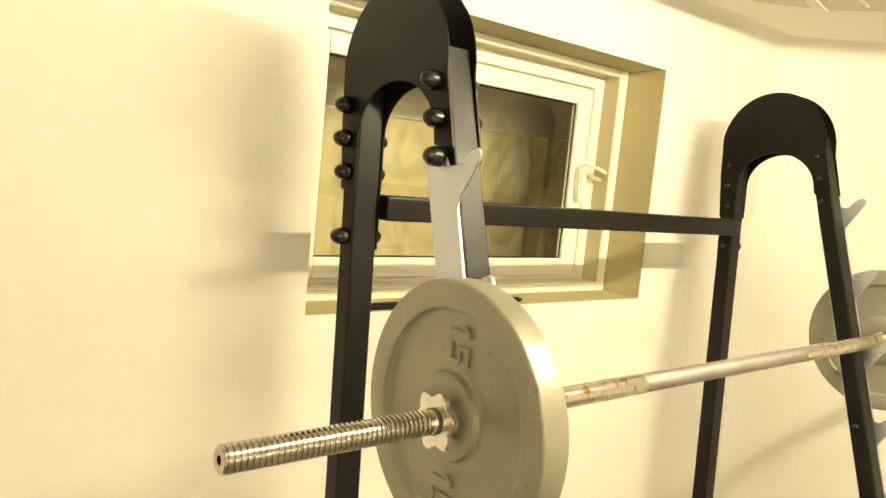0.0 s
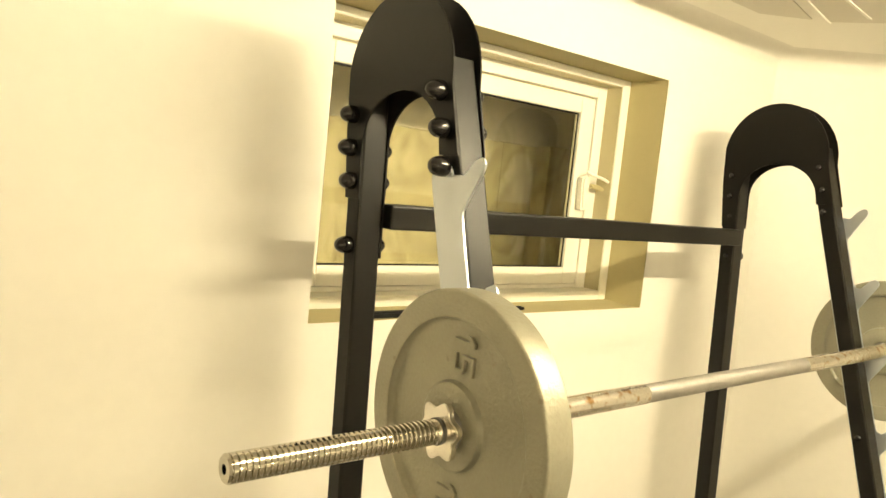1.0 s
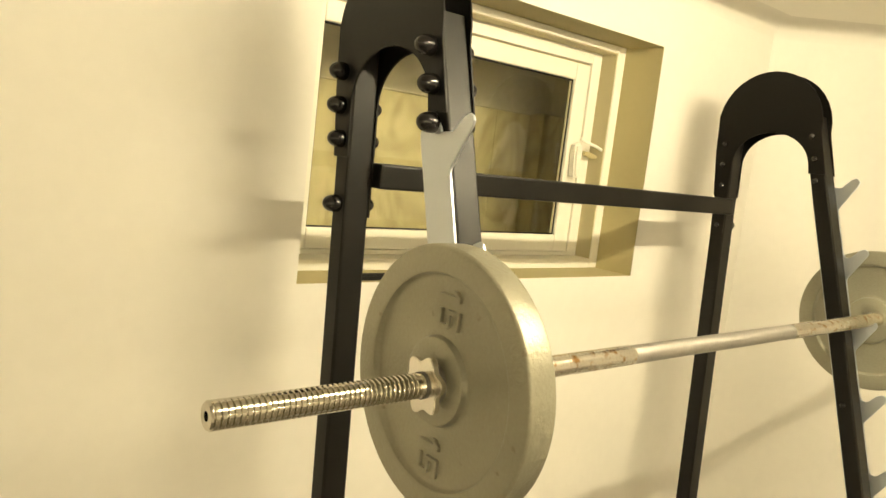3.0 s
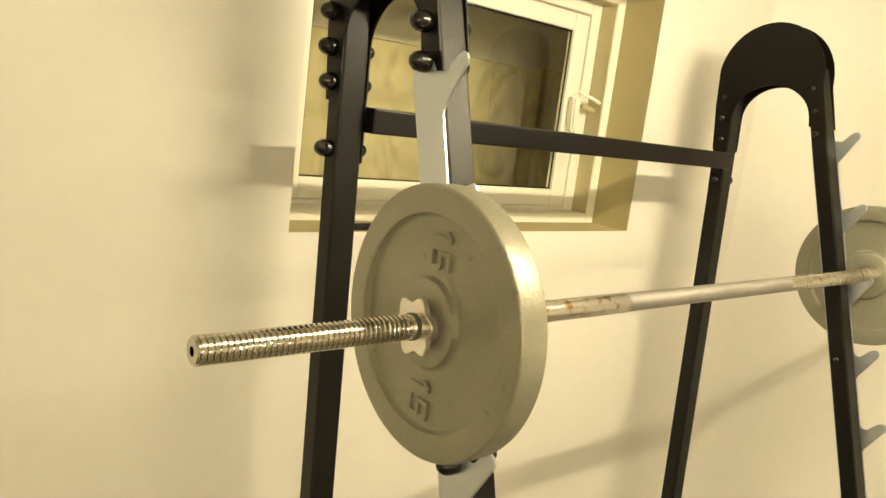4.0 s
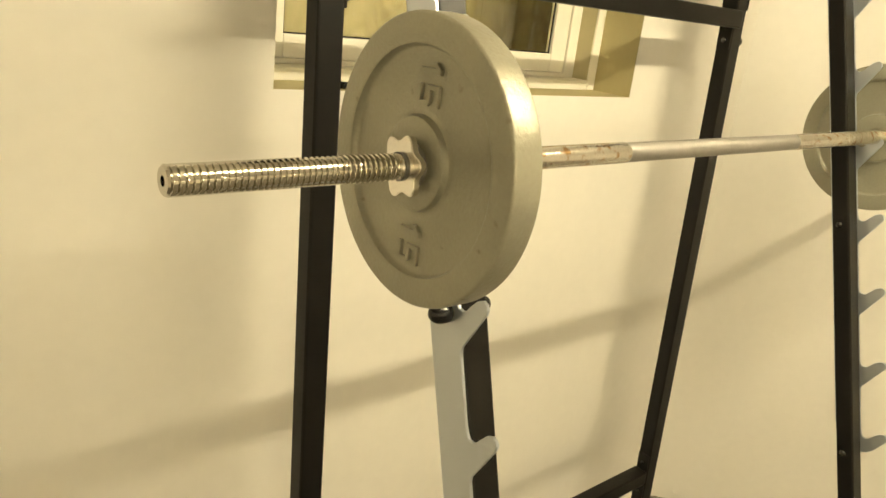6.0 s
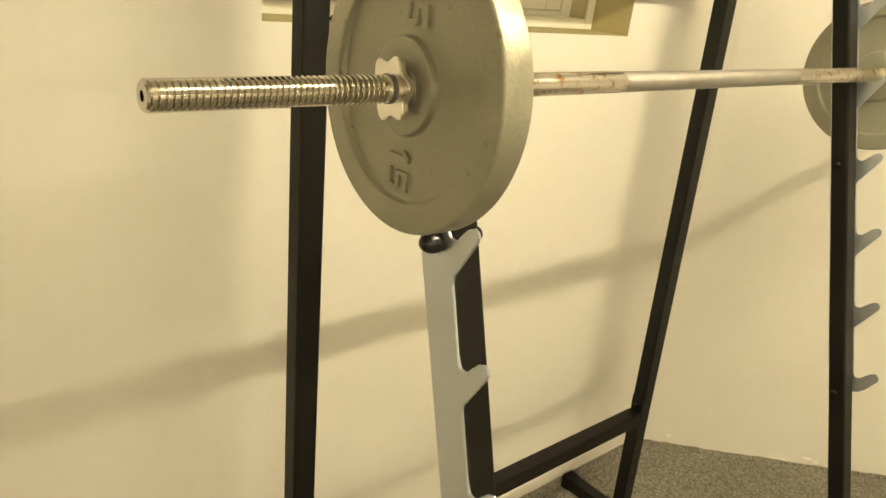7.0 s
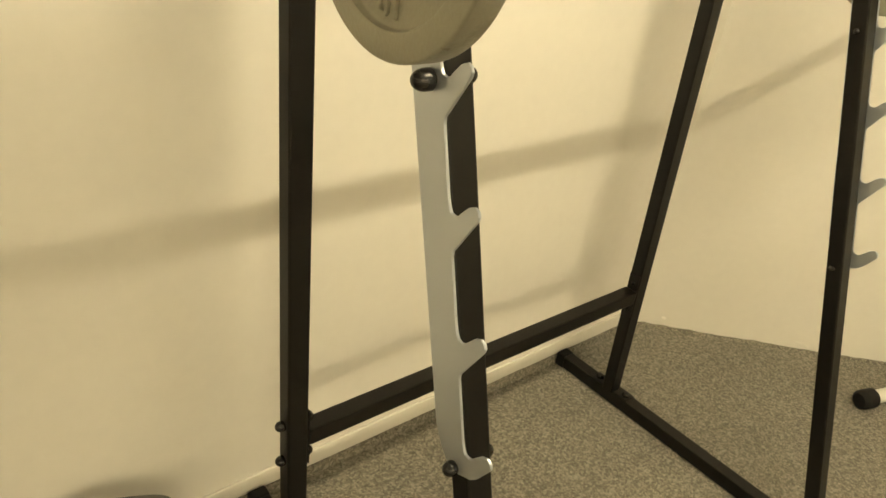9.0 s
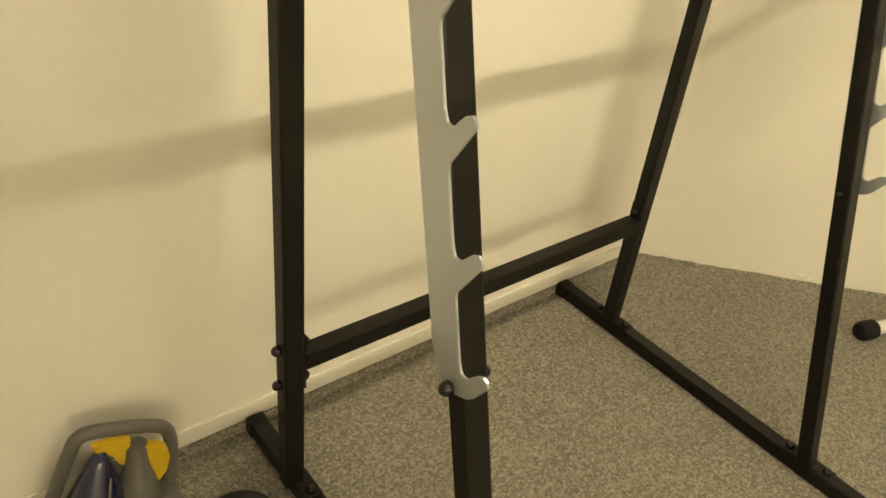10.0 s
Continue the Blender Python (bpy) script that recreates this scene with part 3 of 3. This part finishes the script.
def barbell():
    t = thing("barbell", "chromed barbell with screw-threaded ends resting in the rack hooks", "barbell", place=BAR_A)
    t.rotation_mode = "QUATERNION"
    t.rotation_quaternion = BAR_ROT
    part("threaded_end", threaded(0.255, BAR_R, 0.0066, 0.0024), M_CHROME, t, "bright screw-threaded bar end", True)
    part("bar_shaft", lathe([(0.254, 0), (0.254, BAR_R - 0.001), (0.262, BAR_R), (0.672, BAR_R), (0.676, BAR_R - 0.0012), (0.676, 0)], 32), M_RUST, t, "chrome section with brown rust spots", True)
    part("bar_grip", lathe([(0.675, 0), (0.675, BAR_R - 0.0007), (1.205, BAR_R - 0.0007), (1.205, 0)], 32), M_KNURL, t, "dull knurled grip section", True)
    part("bar_shaft", lathe([(1.204, 0), (1.204, BAR_R - 0.0012), (1.208, BAR_R), (1.720, BAR_R), (1.720, 0)], 32), M_RUST, t, smooth=True)
    far = part("threaded_end", threaded(0.30, BAR_R, 0.0066, 0.0024), M_CHROME, t, "bright screw-threaded bar end", True)
    far.matrix_local = pose(2.015, 0, 0, 0, 0, 180)
    return t


BARBELL = barbell()


def spin_lock(x, side):
    """Star-shaped spin-lock collar with a short sleeve."""
    t = thing("spin_lock_collar", "star-shaped chrome spin-lock collar screwed onto the barbell", "barbell collar", "spin-lock collars", place=bar_at(x))
    t.rotation_mode = "QUATERNION"
    t.rotation_quaternion = BAR_ROT
    bm = slab(star_outline(0.0375), "x", -0.003, 0.006, 0.0012)
    part("star_nut", bm, M_STAR, t, "pale star-shaped nut")
    part("sleeve", lathe([(side * 0.006, 0), (side * 0.006, 0.0225), (side * 0.0065, 0.024), (side * 0.0155, 0.0255), (side * 0.0165, 0.0250), (side * 0.0165, 0)], 32), M_KNURL, t, "dull steel nut sleeve", True)
    part("ring", lathe([(-side * 0.0060, 0), (-side * 0.0060, 0.0160), (-side * 0.0056, 0.0166), (-side * 0.0045, 0.0166), (-side * 0.003, 0.0162), (-side * 0.003, 0)], 28), M_GREYPLASTIC, t, "thin dark ring", True)
    return t


PLATE_R = 0.1678


def block_figure(which):
    """Outline of a square-cut cast figure, 1 or 5: across, up."""
    h, w, st = 0.038, 0.0235, 0.0056
    if which == "1":
        return [(0.0065, 0), (0.0130, 0), (0.0130, h), (0.0070, h), (0.0, h - 0.0080), (0.0, h - 0.0145), (0.0065, h - 0.0095)], h
    return [(0, 0), (w - 0.004, 0), (w, 0.004), (w, 0.0180), (w - 0.004, 0.0220), (st, 0.0220), (st, h - st), (w, h - st), (w, h), (0, h), (0, 0.0160), (w - st, 0.0160), (w - st, st), (0, st)], h


def weight_plate(x, face, label):
    """Cast plate: raised rim, dished web, hub, raised figures. face: -1 when the marked side faces -x."""
    t = thing("weight_plate", label, "weight plate", "weight plates on the barbell", place=bar_at(x))
    t.rotation_mode = "QUATERNION"
    t.rotation_quaternion = BAR_ROT @ Euler((0, 0, radians(-1.5) if face < 0 else math.pi)).to_quaternion()   # hangs a little askew
    t.location += Vector((0, 0.0035, 0.0015)) if face < 0 else Vector((0, 0.019, -0.008))
    R, h = PLATE_R, 0.0205
    side = [(-h + 0.002, 0.0198), (-h + 0.0004, 0.0212), (-h - 0.0005, 0.024), (-h - 0.0005, 0.0510), (-h + 0.0010, 0.0538), (-h + 0.0085, 0.0562), (-h + 0.0102, 0.0590), (-h + 0.0106, 0.0630),
            (-h + 0.0106, 0.1270), (-h + 0.0100, 0.1296), (-h + 0.0082, 0.1312), (-h + 0.0012, 0.1330), (-h + 0.0002, 0.1350), (-h, 0.1380), (-h, R - 0.0042), (-h + 0.0006, R - 0.0022), (-h + 0.0022, R - 0.0005), (-h + 0.0042, R)]
    back = [(-d, r) for d, r in reversed(side)]
    prof = side + back + [side[0]]
    part("plate_body", lathe(prof, 112), M_PLATE, t, smooth=True)
    # figures read downwards, their tops towards the front
    for yc, zc in ((-0.008, 0.0905), (0.002, -0.0965)):
        for which, start in (("1", -0.0240), ("5", 0.0005)):
            pts, tall = block_figure(which)
            bm = slab([(yc + tall / 2 - v, zc - start - u) for u, v in pts], "x", -h + 0.0120, -h + 0.0064, 0.0007)
            part("raised_figure", bm, M_PLATE, t, "raised cast figure " + which)
    return t


weight_plate(-0.0615, -1, "grey cast-iron weight plate marked 15 on the barbell, lightly scuffed")
weight_plate(1.306, 1, "grey cast-iron weight plate on the far end of the barbell")
spin_lock(-0.099, 1)
spin_lock(1.353, -1)


# ---- black bar lying on the window sill ----
def sill_bar():
    t = thing("flat_bar", "flat black tapered bar lying on the window sill", "bar", place=(0.38, WALL_Y + 0.022, WIN[2]))
    bm = slab([(-0.19, -0.010), (0.18, -0.013), (0.23, -0.008), (0.262, 0.0), (0.235, 0.009), (0.12, 0.012), (-0.19, 0.010)], "z", 0.0005, 0.013, 0.003)
    part("bar", bm, M_RUBBER, t)


sill_bar()


# ---- things on the floor ----
def exerciser():
    """Low grey plastic device with a tubular carrying handle, yellow pads and a navy cover."""
    t = thing("exercise_device", "grey plastic exercise device with yellow pads on the carpet", "exercise device", place=(-0.32, 0.68, 0))
    loop = [(-0.152, 0.03, 0.040), (-0.106, 0.035, 0.142), (-0.066, 0.03, 0.238), (-0.048, 0.026, 0.270), (-0.022, 0.022, 0.277), (0.045, 0.02, 0.254), (0.098, 0.02, 0.228), (0.123, 0.02, 0.204), (0.131, 0.02, 0.165), (0.124, 0.012, 0.095), (0.104, 0.005, 0.020)]
    part("handle", sweep(smooth_line(loop, 8), 0.0150, 16), M_GREYPLASTIC, t, "grey tubular carrying handle", True)
    part("base", boxes(((-0.165, -0.075, 0.0), (0.125, 0.045, 0.060)), bevel=0.018), M_GREYPLASTIC, t, smooth=True)
    cover = lathe([(0.0, 0.066), (0.05, 0.063), (0.11, 0.044), (0.165, 0.024), (0.192, 0.011), (0.198, 0.0)], 40, (-0.058, -0.012, 0.050), (0.22, 0.06, 1))
    cv = part("cover", cover, M_NAVY, t, "glossy navy cover", True)
    part("trim_line", sweep(smooth_line([(-0.048, -0.078, 0.060), (-0.036, -0.066, 0.120), (-0.014, -0.036, 0.190)], 6), 0.0028, 8), M_GREYPLASTIC, cv, "grey trim line", True)
    part("column", lathe([(0, 0.052), (0.05, 0.044), (0.10, 0.032), (0.14, 0.025), (0.172, 0.024), (0.180, 0.0)], 40, (0.036, -0.022, 0.045), (0.10, 0.16, 1)), M_GREYPLASTIC, t, smooth=True)
    part("pad", slab([(-0.030, 0.260), (0.006, 0.256), (0.044, 0.242), (0.038, 0.196), (0.026, 0.166), (0.014, 0.180), (0.004, 0.212), (-0.026, 0.234)], "y", -0.006, 0.014, 0.004), M_YELLOW, t, "yellow plastic pad", True)
    part("pad", slab([(0.062, 0.216), (0.090, 0.206), (0.112, 0.184), (0.116, 0.150), (0.104, 0.112), (0.088, 0.092), (0.074, 0.100), (0.064, 0.140)], "y", -0.020, 0.010, 0.006), M_YELLOW, t, "yellow plastic pad", True)
    part("knob", lathe([(0, 0), (0, 0.024), (0.010, 0.024), (0.016, 0.019), (0.016, 0.011), (0.009, 0.009), (0.009, 0)], 28, (0.022, -0.062, 0.082), (0.05, -0.55, 0.8)), M_YELLOW, t, "yellow ring knob", True)


exerciser()


def rubber_disc():
    t = thing("rubber_disc", "black rubber disc lying flat on the carpet", "rubber disc", place=(-0.120, 0.512, 0))
    part("disc", lathe([(0.0, 0), (0.0, 0.085), (0.006, 0.092), (0.024, 0.092), (0.032, 0.084), (0.030, 0.05), (0.034, 0.03), (0.034, 0)], 40, (0, 0, 0), (0, 0, 1)), M_RUBBER, t, smooth=True)


rubber_disc()


def white_tube():
    t = thing("bench_foot", "white steel tube foot with black rubber end cap on carpet", "bench foot", place=(1.955, 0.035, 0.035))
    d = Vector((0.62, -0.20, 0)).normalized()
    part("tube", lathe([(0.0, 0), (0.0, 0.024), (0.45, 0.024), (0.45, 0)], 28, (0.03 * d.x, 0.03 * d.y, 0), d), M_WHITETUBE, t, smooth=True)
    part("end_cap", lathe([(-0.018, 0), (-0.020, 0.024), (-0.013, 0.032), (0.0, 0.0345), (0.042, 0.0345), (0.046, 0.031), (0.046, 0.024)], 28, (0, 0, 0), d), M_RUBBER, t, "black rubber end cap", True)


white_tube()


def paint_flake(x, z, w, h):
    """Loose curl of paint at the foot of the 45 degree wall."""
    t = thing("paint_flake", "curled cream paint flake at the foot of the wall", "paint flake", "paint flakes", place=(x, WALL_Y + CORNER_X - x - 0.004, z))
    t.rotation_euler.z = radians(-45)
    bm = bmesh.new()
    rows = []
    for i in range(6):
        u = i / 5
        rows.append([bm.verts.new((w * (v - 0.5) * (0.7 + 0.3 * math.sin(3 * u + 1)), -0.006 * u * u - 0.0008 * j, h * (0.5 - u))) for j in (0, 1) for v in (0, 0.35, 0.7, 1)])
    for a, b in zip(rows, rows[1:]):
        for j in (0, 4):
            for k in range(3):
                bm.faces.new((a[j + k], a[j + k + 1], b[j + k + 1], b[j + k]))
    part("flake", bm, M_WALL, t)


paint_flake(1.715, 0.046, 0.020, 0.009)
paint_flake(2.085, 0.034, 0.040, 0.009)
paint_flake(2.110, 0.022, 0.030, 0.008)
